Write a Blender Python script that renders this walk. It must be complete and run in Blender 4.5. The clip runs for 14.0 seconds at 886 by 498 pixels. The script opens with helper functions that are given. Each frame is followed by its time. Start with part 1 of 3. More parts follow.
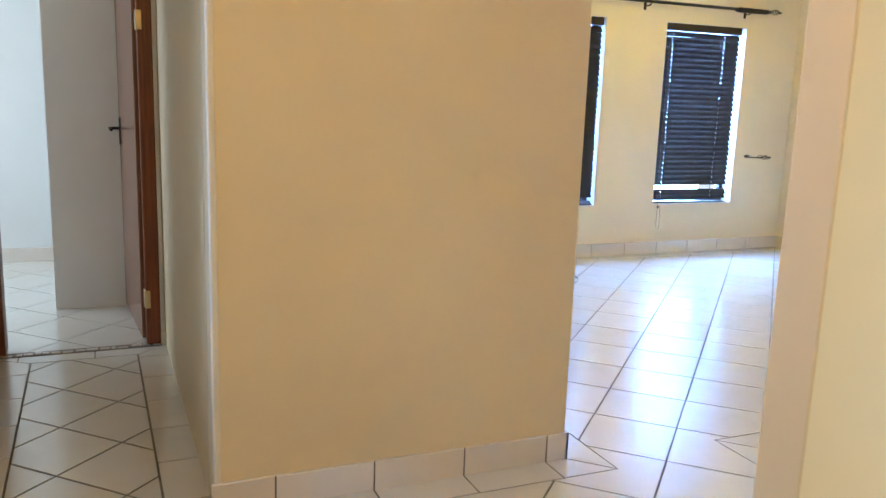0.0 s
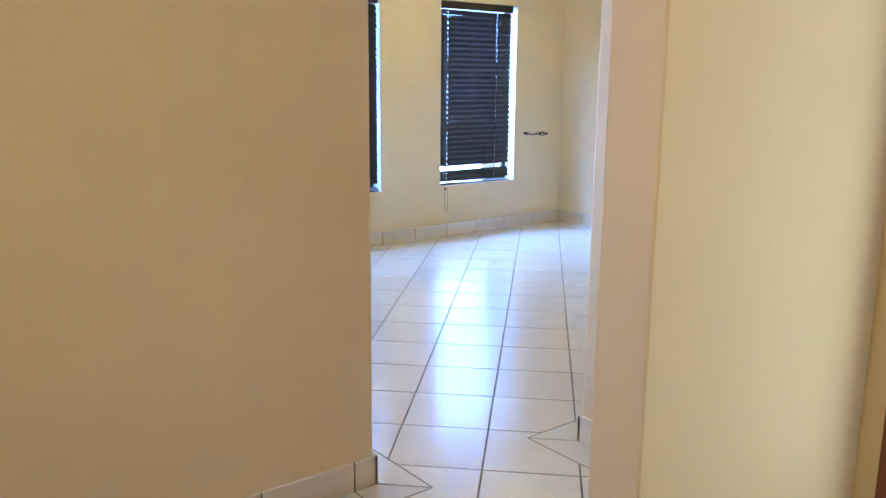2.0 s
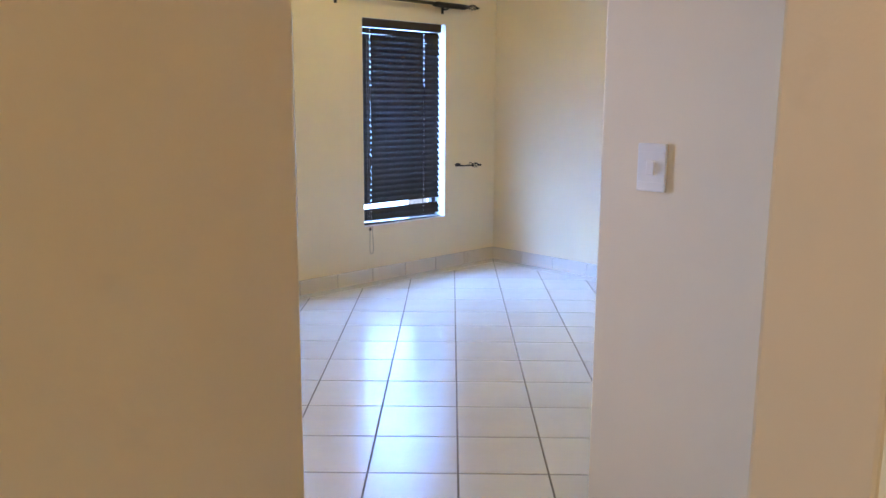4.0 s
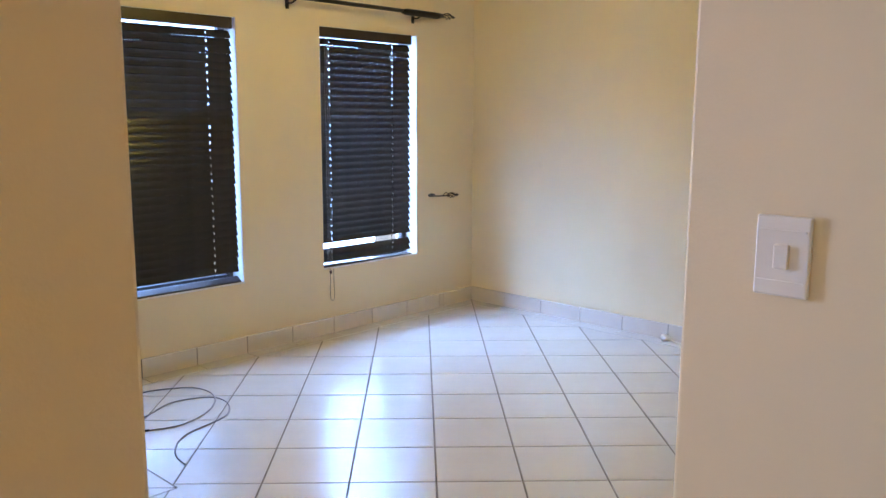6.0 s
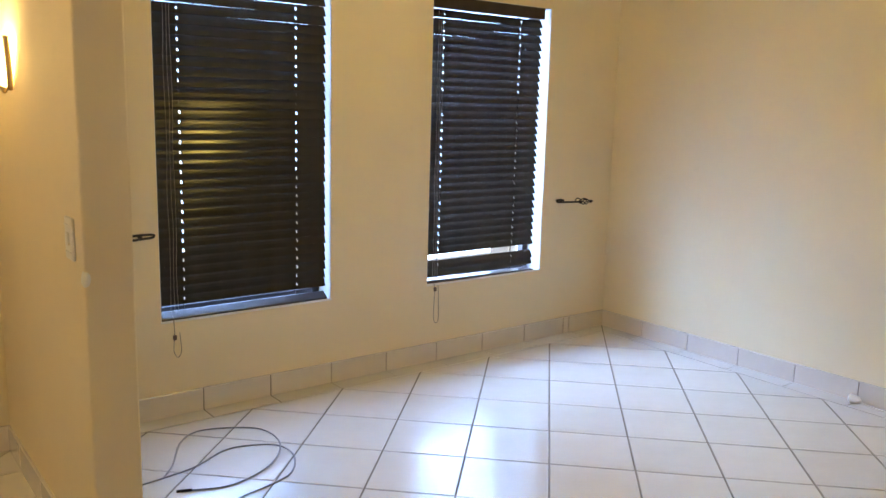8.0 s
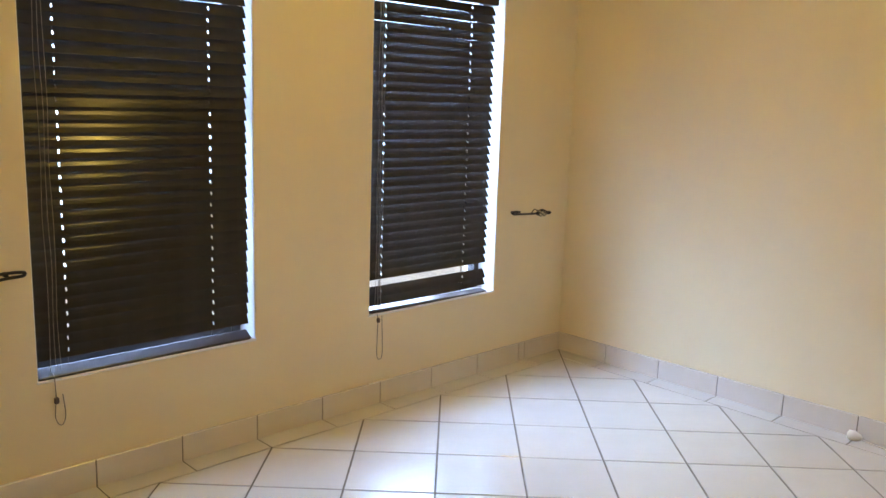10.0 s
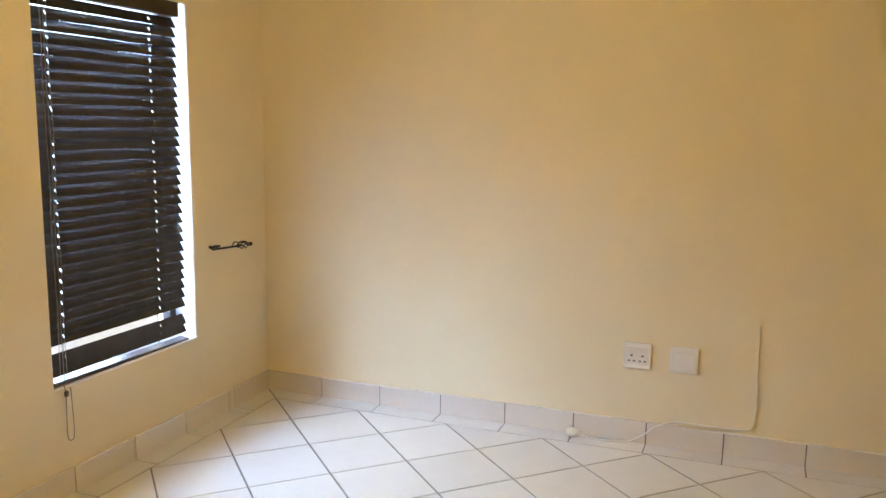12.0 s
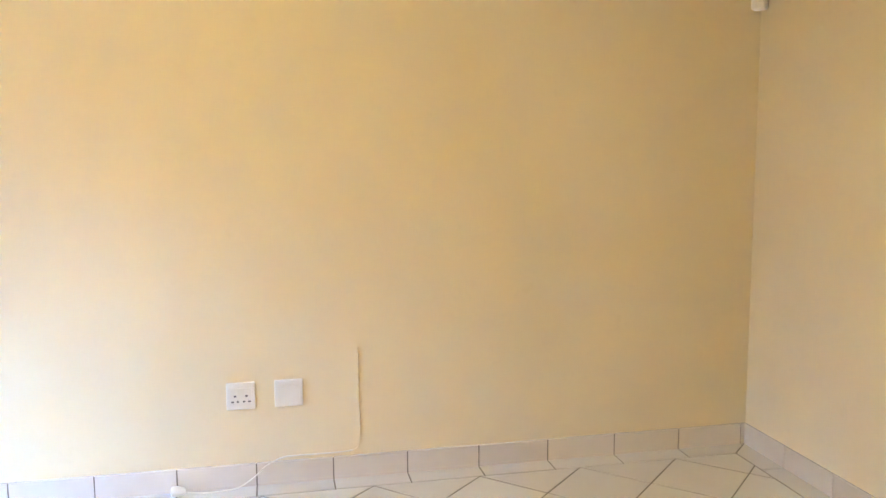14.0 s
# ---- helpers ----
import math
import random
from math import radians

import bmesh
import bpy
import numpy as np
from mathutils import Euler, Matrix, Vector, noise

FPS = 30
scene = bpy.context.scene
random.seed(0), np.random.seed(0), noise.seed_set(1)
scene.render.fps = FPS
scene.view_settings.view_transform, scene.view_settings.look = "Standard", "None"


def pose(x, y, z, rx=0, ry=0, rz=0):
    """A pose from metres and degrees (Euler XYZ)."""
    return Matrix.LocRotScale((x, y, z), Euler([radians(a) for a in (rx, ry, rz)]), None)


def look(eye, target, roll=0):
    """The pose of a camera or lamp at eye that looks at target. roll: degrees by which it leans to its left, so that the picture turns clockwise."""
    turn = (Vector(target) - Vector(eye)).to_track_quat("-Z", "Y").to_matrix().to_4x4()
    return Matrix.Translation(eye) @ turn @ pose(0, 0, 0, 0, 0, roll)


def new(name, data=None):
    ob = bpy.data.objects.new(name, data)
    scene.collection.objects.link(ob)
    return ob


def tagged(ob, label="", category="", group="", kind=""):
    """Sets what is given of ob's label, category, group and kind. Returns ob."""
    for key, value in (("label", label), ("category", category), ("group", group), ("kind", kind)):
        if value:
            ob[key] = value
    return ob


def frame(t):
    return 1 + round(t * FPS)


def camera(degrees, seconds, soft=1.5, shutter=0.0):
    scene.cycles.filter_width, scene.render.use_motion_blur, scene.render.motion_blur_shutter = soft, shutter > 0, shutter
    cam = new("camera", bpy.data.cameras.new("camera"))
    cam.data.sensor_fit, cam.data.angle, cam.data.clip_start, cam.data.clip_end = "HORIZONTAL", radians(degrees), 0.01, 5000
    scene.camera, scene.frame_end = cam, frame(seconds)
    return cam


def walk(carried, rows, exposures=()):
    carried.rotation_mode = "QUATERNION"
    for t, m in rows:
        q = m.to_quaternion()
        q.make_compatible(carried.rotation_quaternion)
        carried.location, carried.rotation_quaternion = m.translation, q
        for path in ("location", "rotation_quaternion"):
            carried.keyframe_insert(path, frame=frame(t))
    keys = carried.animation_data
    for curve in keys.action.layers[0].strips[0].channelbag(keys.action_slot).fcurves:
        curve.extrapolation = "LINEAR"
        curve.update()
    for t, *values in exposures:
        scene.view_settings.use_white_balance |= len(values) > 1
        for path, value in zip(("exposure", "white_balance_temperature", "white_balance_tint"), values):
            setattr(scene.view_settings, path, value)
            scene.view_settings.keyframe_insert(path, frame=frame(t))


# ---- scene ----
cam = camera(56.7, 14.0)
PATH = [
    (0, (-5.799, -5.691, 1.298), (-5.023, -3.886, 0.924), 2.0),
    (0.5, (-5.775, -5.677, 1.31), (-4.84, -3.952, 0.921), 1.3),
    (1, (-5.792, -5.596, 1.323), (-4.687, -3.977, 0.924), 2.0),
    (1.5, (-5.761, -5.544, 1.319), (-4.57, -3.989, 0.917), 1.2),
    (2, (-5.633, -5.399, 1.32), (-4.423, -3.861, 0.911), 0.5),
    (2.5, (-5.495, -5.257, 1.326), (-4.286, -3.724, 0.891), 0.6),
    (3, (-5.432, -5.103, 1.316), (-4.188, -3.597, 0.889), 1.0),
    (3.5, (-5.35, -4.859, 1.331), (-4.004, -3.431, 0.944), 0.7),
    (4, (-5.226, -4.704, 1.358), (-3.847, -3.3, 0.999), 0.3),
    (4.1, (-5.195, -4.674, 1.36), (-3.817, -3.266, 1.018), 0.1),
    (4.2, (-5.168, -4.645, 1.36), (-3.788, -3.236, 1.028), 0.1),
    (6.3, (-4.54, -3.972, 1.4), (-3.102, -2.62, 1.078), 0.2),
    (6.5, (-4.469, -3.904, 1.402), (-3.062, -2.519, 1.084), 0.4),
    (7, (-4.294, -3.762, 1.401), (-2.998, -2.276, 1.068), 0.8),
    (7.2, (-4.235, -3.696, 1.392), (-2.965, -2.187, 1.057), 1.1),
    (9.3, (-3.713, -3.056, 1.408), (-2.53, -1.487, 1.037), 1.5),
    (9.5, (-3.698, -3.002, 1.409), (-2.461, -1.475, 1.038), 2.1),
    (10, (-3.719, -2.815, 1.41), (-2.343, -1.408, 1.05), 1.9),
    (10.3, (-3.732, -2.712, 1.402), (-2.314, -1.351, 1.034), 1.8),
    (10.5, (-3.729, -2.663, 1.397), (-2.291, -1.325, 1.018), 1.7),
    (11, (-3.669, -2.526, 1.396), (-2.123, -1.309, 1.037), 0.9),
    (11.5, (-3.625, -2.421, 1.424), (-1.934, -1.406, 1.094), 1.1),
    (12, (-3.65, -2.386, 1.427), (-1.803, -1.683, 1.123), 0.7),
    (12.5, (-3.676, -2.306, 1.445), (-1.735, -1.925, 1.147), 0.4),
    (13, (-3.685, -2.228, 1.445), (-1.707, -2.148, 1.163), 0.0),
    (13.5, (-3.655, -2.184, 1.451), (-1.679, -2.338, 1.186), -0.2),
    (14, (-3.532, -2.096, 1.452), (-1.588, -2.499, 1.21), -0.4),
]
walk(cam, [(t, look(eye, target, roll)) for t, eye, target, roll in PATH],
     exposures=[(0.0, 0.80, 5650, 1), (1.5, 0.52, 5500, 1), (3.0, 0.42, 5550, 4), (4.0, 0.14, 5700, 6), (6.5, 0.06, 6850, 5), (9.5, -0.04, 8500, 5),
                (12.0, 0.06, 10000, 5), (13.0, 0.44, 9300, 4), (14.0, 0.86, 7600, 4)])

# ---------------------------------------------------------------- plan
H = 2.60                                   # ceiling
NORTH, SOUTH = 0.0, -4.345                 # room
WEST_IN, WEST_OUT = -3.325, -3.466           # partition between room and lobby
NIB_OUT = -3.453                           # thinner face of its short northern end
OPEN_S, OPEN_N = -3.484, -1.224              # its wide opening
PIER_X, PIER_S, PIER_N = -4.260, -3.292, -3.15
HALL_X, HALL_W, HALL_DOOR = -5.497, -6.345, -1.472
STUB_X, STUB_S, STUB_N = -4.41, -4.472, -4.343
LOBBY_W = -5.36
BACK = -7.0
FAR = 0.80                                 # end of the room beyond the passage
WINDOWS = [(-1.424, -0.583), (-2.848, -2.010)]
SILL, HEAD = 0.424, 1.930
WALL_T = 0.22

# ---------------------------------------------------------------- light
world = bpy.data.worlds.new("sky")
scene.world = world
world.use_nodes = True
wn = world.node_tree
sky = wn.nodes.new("ShaderNodeTexSky")
sky.sky_type = 'NISHITA'
sky.sun_disc = False
sky.sun_elevation = radians(72)
sky.sun_rotation = radians(180)
wn.links.new(sky.outputs[0], wn.nodes["Background"].inputs[0])
wn.nodes["Background"].inputs[1].default_value = 0.15


def lamp(name, kind, matrix, power, colour, **more):
    data = bpy.data.lights.new(name, kind)
    data.energy = power
    data.color = colour
    if kind == 'AREA':
        data.shape = 'RECTANGLE'
        data.size, data.size_y = more["size"]
    elif kind == 'POINT':
        data.shadow_soft_size = more["soft"]
    else:
        data.angle = more["angle"]
    ob = new(name, data)
    ob.matrix_world = matrix
    return ob


SKY_BLUE = (0.26, 0.45, 1.0)
WARM = (1.0, 0.76, 0.21)
lamp("sun", 'SUN', look((0, -6.5, 20), (0, 0, 0)), 3.0, (1.0, 0.95, 0.88), angle=radians(0.5))
lamp("daylight_window_right", 'AREA', look((-1.0, 0.30, 1.19), (-1.0, -1.0, 0.9)), 195, (0.28, 0.465, 1.0), size=(0.84, 1.5))
lamp("daylight_window_left", 'AREA', look((-2.43, 0.30, 1.28), (-2.43, -1.0, 1.0)), 48, SKY_BLUE, size=(0.84, 1.3))
for place, x, power in (("right", -1.0, 30), ("left", -2.43, 20)):
    above = lamp("skylight_window_" + place, 'AREA', look((x, 0.78, 1.48), (x, 0.78 - 0.766, 1.48 - 0.643)), power, SKY_BLUE, size=(0.95, 1.5))
    above.data.spread = radians(130)
lamp("skylight_north", 'AREA', look((-1.9, 1.9, 3.3), (-1.6, 0.03, 1.15)), 720, SKY_BLUE, size=(4.4, 2.2))
# weak neutral fill added at the back, where no source is known
lamp("fill_lounge_south", 'AREA', look((-3.95, BACK + 0.1, 1.4), (-3.95, -4, 1.3)), 1.5, (0.95, 0.97, 1.0), size=(0.9, 1.3))
# source added behind the side doorway to brighten the stub's front
lamp("fill_side_door", 'AREA', look((WEST_OUT + 0.11, -5.02, 1.05), (-5, -5.02, 1.05)), 7.2, (1.0, 0.96, 0.80), size=(0.74, 1.9))
# bluish fill added from an unseen side, aimed at the stub's end
hall_fill = lamp("fill_hall_west", 'AREA', look((HALL_W + 0.03, -3.35, 1.35), (STUB_X, -4.40, 1.15)), 3.2, (0.50, 0.64, 1.0), size=(0.35, 1.7))
hall_fill.data.spread = radians(100)
# added cool beam, aimed to grey the wall end by the switch
lobby_fill = lamp("fill_lobby_north", 'AREA', look((-4.85, -0.03, 1.35), (WEST_OUT, -3.90, 1.15)), 9, (0.38, 0.50, 1.0), size=(0.6, 1.5))
lobby_fill.data.spread = radians(48)
lamp("daylight_far_room", 'AREA', look((-8.1, 0.1, 1.5), (-5, 0.0, 1.0)), 22, (0.90, 0.93, 1.0), size=(1.2, 1.2))
lamp("sconce_bulb", 'POINT', pose(NIB_OUT - 0.07, -0.445, 1.520), 2.6, (1.0, 0.78, 0.48), soft=0.04)
lamp("room_bulb", 'POINT', pose(-1.85, -1.50, 2.40), 20, WARM, soft=0.10)
# unseen lamp added to brighten the partition's lobby side
lamp("lobby_fill_bulb", 'POINT', pose(-4.55, -1.25, 2.40), 12, (1.0, 0.78, 0.46), soft=0.10)
# unseen orange lamp, added to warm the pier wall
lamp("lounge_fill_bulb", 'POINT', pose(-5.50, -5.05, 2.40), 9.6, (1.0, 0.46, 0.03), soft=0.16)

# ---------------------------------------------------------------- materials


def tree(name):
    m = bpy.data.materials.new(name)
    m.use_nodes = True
    t = m.node_tree
    return m, t, t.nodes["Principled BSDF"]


def node(t, kind, **sets):
    n = t.nodes.new(kind)
    for k, v in sets.items():
        n.inputs[k.replace("_", " ")].default_value = v
    return n


def noise_tex(t, scale, detail=3.0, rough=0.55, coord="Object"):
    c = t.nodes.new("ShaderNodeTexCoord")
    n = t.nodes.new("ShaderNodeTexNoise")
    n.inputs["Scale"].default_value = scale
    n.inputs["Detail"].default_value = detail
    n.inputs["Roughness"].default_value = rough
    t.links.new(c.outputs[coord], n.inputs["Vector"])
    return n


def ramp(t, fac, stops):
    r = t.nodes.new("ShaderNodeValToRGB")
    while len(r.color_ramp.elements) < len(stops):
        r.color_ramp.elements.new(0.5)
    for e, (p, c) in zip(r.color_ramp.elements, stops):
        e.position, e.color = p, (*c, 1)
    t.links.new(fac, r.inputs[0])
    return r


def bump(t, bsdf, height, strength, distance):
    b = t.nodes.new("ShaderNodeBump")
    b.inputs["Strength"].default_value = strength
    b.inputs["Distance"].default_value = distance
    t.links.new(height, b.inputs["Height"])
    t.links.new(b.outputs[0], bsdf.inputs["Normal"])


def plain(name, colour, rough, metal=0.0, vary=0.08, scale=8.0, bumps=0.0, bump_scale=60.0):
    m, t, b = tree(name)
    n = noise_tex(t, scale)
    lo = tuple(c * (1 - vary) for c in colour)
    hi = tuple(min(1, c * (1 + vary)) for c in colour)
    r = ramp(t, n.outputs[0], [(0.3, lo), (0.7, hi)])
    t.links.new(r.outputs[0], b.inputs["Base Color"])
    b.inputs["Roughness"].default_value = rough
    b.inputs["Metallic"].default_value = metal
    if bumps:
        n2 = noise_tex(t, bump_scale, 4.0)
        bump(t, b, n2.outputs[0], bumps, 0.002)
    return m


def paint(name, colour):
    """Rolled wall paint on plaster: broad unevenness, scuffs and a fine orange-peel relief."""
    m, t, b = tree(name)
    broad = noise_tex(t, 1.3, 4.0)
    r = ramp(t, broad.outputs[0], [(0.25, tuple(c * 0.94 for c in colour)), (0.75, tuple(min(1, c * 1.03) for c in colour))])
    fine = noise_tex(t, 7.0, 5.0, 0.65)
    scuff = ramp(t, fine.outputs[0], [(0.22, (0.955, 0.95, 0.93)), (0.36, (1, 1, 1))])
    mix = t.nodes.new("ShaderNodeMix")
    mix.data_type, mix.blend_type = 'RGBA', 'MULTIPLY'
    mix.inputs[0].default_value = 1.0
    t.links.new(r.outputs[0], mix.inputs[6])
    t.links.new(scuff.outputs[0], mix.inputs[7])
    t.links.new(mix.outputs[2], b.inputs["Base Color"])
    rr = t.nodes.new("ShaderNodeMapRange")
    rr.inputs[3].default_value, rr.inputs[4].default_value = 0.55, 0.7
    t.links.new(fine.outputs[0], rr.inputs[0])
    t.links.new(rr.outputs[0], b.inputs["Roughness"])
    b.inputs["Specular IOR Level"].default_value = 0.35
    peel = noise_tex(t, 170.0, 3.0)
    wave = noise_tex(t, 3.0, 2.0)
    add = t.nodes.new("ShaderNodeMath")
    add.operation = 'MULTIPLY_ADD'
    add.inputs[1].default_value = 6.0
    t.links.new(wave.outputs[0], add.inputs[0])
    t.links.new(peel.outputs[0], add.inputs[2])
    bump(t, b, add.outputs[0], 0.25, 0.0012)
    return m


def tile_glaze(name, colour, rough):
    """Glazed ceramic: cloudy cream mottling, each tile a shade apart."""
    m, t, b = tree(name)
    info = t.nodes.new("ShaderNodeObjectInfo")
    cloud = noise_tex(t, 5.0, 6.0, 0.6)
    lo = tuple(c * f for c, f in zip(colour, (0.965, 0.955, 0.94)))
    r = ramp(t, cloud.outputs[0], [(0.3, lo), (0.62, colour)])
    shade = t.nodes.new("ShaderNodeMapRange")
    shade.inputs[3].default_value, shade.inputs[4].default_value = 0.96, 1.02
    t.links.new(info.outputs["Random"], shade.inputs[0])
    mul = t.nodes.new("ShaderNodeVectorMath")
    mul.operation = 'SCALE'
    t.links.new(r.outputs[0], mul.inputs[0])
    t.links.new(shade.outputs[0], mul.inputs["Scale"])
    t.links.new(mul.outputs[0], b.inputs["Base Color"])
    smear = noise_tex(t, 9.0, 4.0)
    rr = t.nodes.new("ShaderNodeMapRange")
    rr.inputs[3].default_value, rr.inputs[4].default_value = rough * 0.85, rough * 1.15
    t.links.new(smear.outputs[0], rr.inputs[0])
    t.links.new(rr.outputs[0], b.inputs["Roughness"])
    b.inputs["Specular IOR Level"].default_value = 1.0
    b.inputs["Coat Weight"].default_value = 1.0
    b.inputs["Coat IOR"].default_value = 1.95
    b.inputs["Coat Roughness"].default_value = rough * 0.8
    fine = noise_tex(t, 25.0, 3.0)
    bump(t, b, fine.outputs[0], 0.06, 0.002)
    return m


def wood(name, dark, light, rough):
    m, t, b = tree(name)
    c = t.nodes.new("ShaderNodeTexCoord")
    mp = t.nodes.new("ShaderNodeMapping")
    mp.inputs["Scale"].default_value = (30, 30, 1.6)
    t.links.new(c.outputs["Object"], mp.inputs[0])
    n = t.nodes.new("ShaderNodeTexNoise")
    n.inputs["Scale"].default_value = 2.0
    n.inputs["Detail"].default_value = 5.0
    t.links.new(mp.outputs[0], n.inputs["Vector"])
    r = ramp(t, n.outputs[0], [(0.3, dark), (0.7, light)])
    t.links.new(r.outputs[0], b.inputs["Base Color"])
    b.inputs["Roughness"].default_value = rough
    bump(t, b, n.outputs[0], 0.15, 0.001)
    return m


CREAM = paint("cream_wall_paint", (0.80, 0.678, 0.455))
# paler than the walls: light on the corner edge is put into this colour
LIT_EDGE_PAINT = paint("pale_lit_edge_paint", (0.82, 0.77, 0.66))
WHITE_WALL = paint("white_wall_paint", (0.78, 0.78, 0.76))
CEILING = paint("ceiling_white", (0.82, 0.81, 0.78))
TILE = tile_glaze("cream_floor_tile", (0.74, 0.722, 0.66), 0.24)
SKIRT_TILE = tile_glaze("beige_skirting_tile", (0.73, 0.66, 0.58), 0.22)
GROUT = plain("brown_grey_grout", (0.145, 0.127, 0.106), 0.9, vary=0.35, scale=14.0, bumps=0.5)
SLAT = plain("dark_blind_slat", (0.034, 0.030, 0.026), 0.16, vary=0.25, scale=5.0, bumps=0.02, bump_scale=20)
SLAT.node_tree.nodes["Principled BSDF"].inputs["Specular IOR Level"].default_value = 0.25
RAIL = plain("black_brown_rail", (0.030, 0.020, 0.016), 0.28, vary=0.3, scale=9.0)
FRAME = plain("bronze_aluminium", (0.05, 0.045, 0.045), 0.4, metal=0.6)
REVEAL = paint("white_reveal", (0.80, 0.80, 0.79))
IRON = plain("black_wrought_iron", (0.018, 0.016, 0.015), 0.42, metal=0.4, vary=0.4, scale=30.0, bumps=0.3)
PLASTIC = plain("white_plastic", (0.80, 0.765, 0.69), 0.32, vary=0.03)
PLASTIC_DARK = plain("dark_plastic_slot", (0.05, 0.05, 0.05), 0.5)
CORD = plain("brown_grey_cord", (0.20, 0.17, 0.14), 0.6)
CABLE_GREY = plain("dull_grey_cable", (0.22, 0.22, 0.23), 0.55)
CORD_WHITE = plain("white_cord", (0.72, 0.69, 0.62), 0.45)
CONNECTOR = plain("brown_cord_connector", (0.10, 0.06, 0.04), 0.5)
DOOR_WOOD = wood("red_brown_door_wood", (0.13, 0.035, 0.015), (0.26, 0.075, 0.03), 0.35)
DOOR_FACE = wood("varnished_door_face", (0.20, 0.10, 0.07), (0.30, 0.17, 0.12), 0.25)
BRASS = plain("worn_brass", (0.66, 0.54, 0.34), 0.35, metal=1.0, vary=0.15)
STEEL = plain("brushed_steel", (0.55, 0.53, 0.50), 0.35, metal=1.0)
EARTH = plain("pale_paving", (0.42, 0.40, 0.36), 0.85, vary=0.2, scale=2.0)

m, t, b = tree("window_glass")
b.inputs["Base Color"].default_value = (1, 1, 1, 1)
b.inputs["Roughness"].default_value = 0.0
b.inputs["Transmission Weight"].default_value = 1.0
b.inputs["IOR"].default_value = 1.45
GLASS = m
m, t, b = tree("lit_frosted_shade")
b.inputs["Base Color"].default_value = (0.9, 0.82, 0.66, 1)
b.inputs["Roughness"].default_value = 0.4
b.inputs["Emission Color"].default_value = (1.0, 0.70, 0.30, 1)
b.inputs["Emission Strength"].default_value = 9.0
SHADE = m

# ---------------------------------------------------------------- mesh helpers


def box(bm, x0, x1, y0, y1, z0, z1, bevel=0.0, seg=1):
    r = bmesh.ops.create_cube(bm, size=1.0)
    vs = r["verts"]
    for v in vs:
        v.co = Vector(((x0 + x1) / 2 + v.co.x * (x1 - x0), (y0 + y1) / 2 + v.co.y * (y1 - y0), (z0 + z1) / 2 + v.co.z * (z1 - z0)))
    if bevel:
        es = list({e for v in vs for e in v.link_edges})
        bmesh.ops.bevel(bm, geom=es, offset=bevel, segments=seg, affect='EDGES', profile=0.5)
    return vs


def boxed(*boxes, bevel=0.0, seg=1):
    bm = bmesh.new()
    for bx in boxes:
        box(bm, *bx, bevel=bevel, seg=seg)
    return bm


def tube(bm, points, radius, sides=8, caps=True):
    """A round bar along points; radius is a number or one number a point."""
    pts = [Vector(p) for p in points]
    radii = radius if isinstance(radius, (list, tuple)) else [radius] * len(pts)
    rings = []
    for i, p in enumerate(pts):
        d = (pts[min(i + 1, len(pts) - 1)] - pts[max(i - 1, 0)]).normalized()
        ref = Vector((0, 0, 1)) if abs(d.z) < 0.9 else Vector((1, 0, 0))
        u = d.cross(ref).normalized()
        w = d.cross(u)
        rings.append([bm.verts.new(p + radii[i] * (math.cos(a) * u + math.sin(a) * w)) for a in (2 * math.pi * k / sides for k in range(sides))])
    for a, c in zip(rings, rings[1:]):
        for k in range(sides):
            f = bm.faces.new((a[k], a[(k + 1) % sides], c[(k + 1) % sides], c[k]))
            f.smooth = True
    if caps:
        bm.faces.new(rings[0][::-1])
        bm.faces.new(rings[-1])
    return bm


def spline(points, steps=8):
    """Catmull-Rom through points."""
    p = [Vector(q) for q in points]
    p = [2 * p[0] - p[1]] + p + [2 * p[-1] - p[-2]]
    out = []
    for i in range(1, len(p) - 2):
        for k in range(steps):
            u = k / steps
            out.append(0.5 * (2 * p[i] + (p[i + 1] - p[i - 1]) * u + (2 * p[i - 1] - 5 * p[i] + 4 * p[i + 1] - p[i + 2]) * u * u
                              + (3 * p[i] - p[i - 1] - 3 * p[i + 1] + p[i + 2]) * u ** 3))
    return out + [p[-2]]


def part(name, bm, material, parent=None, label=""):
    if isinstance(bm, bmesh.types.BMesh):
        bmesh.ops.recalc_face_normals(bm, faces=bm.faces)
        me = bpy.data.meshes.new(name)
        bm.to_mesh(me)
        bm.free()
        me.materials.append(material)
    else:
        me = bm
    ob = new(name, me)
    ob.parent = parent
    if label:
        ob["label"] = label
    return ob


def thing(name, label, category, at=(0, 0, 0), group="", kind=""):
    ob = new(name)
    ob.location = at
    return tagged(ob, label, category, group, kind)


def structure(name, bm, material, label, category="wall"):
    return tagged(part(name, bm, material), label, category, kind="structure")


# ---------------------------------------------------------------- outline
# outline of the floor, inside on the left hand
OUT = [(0, SOUTH), (0, 0), (WEST_IN, 0), (WEST_IN, OPEN_N), (NIB_OUT, OPEN_N), (NIB_OUT, 0), (LOBBY_W, 0), (LOBBY_W, PIER_N),
       (PIER_X, PIER_N), (PIER_X, PIER_S), (HALL_X, PIER_S), (HALL_X, HALL_DOOR), (HALL_W, HALL_DOOR), (HALL_W, BACK),
       (WEST_OUT, BACK), (WEST_OUT, STUB_S), (STUB_X, STUB_S), (STUB_X, STUB_N), (WEST_OUT, STUB_N), (WEST_OUT, OPEN_S),
       (WEST_IN, OPEN_S), (WEST_IN, SOUTH)]

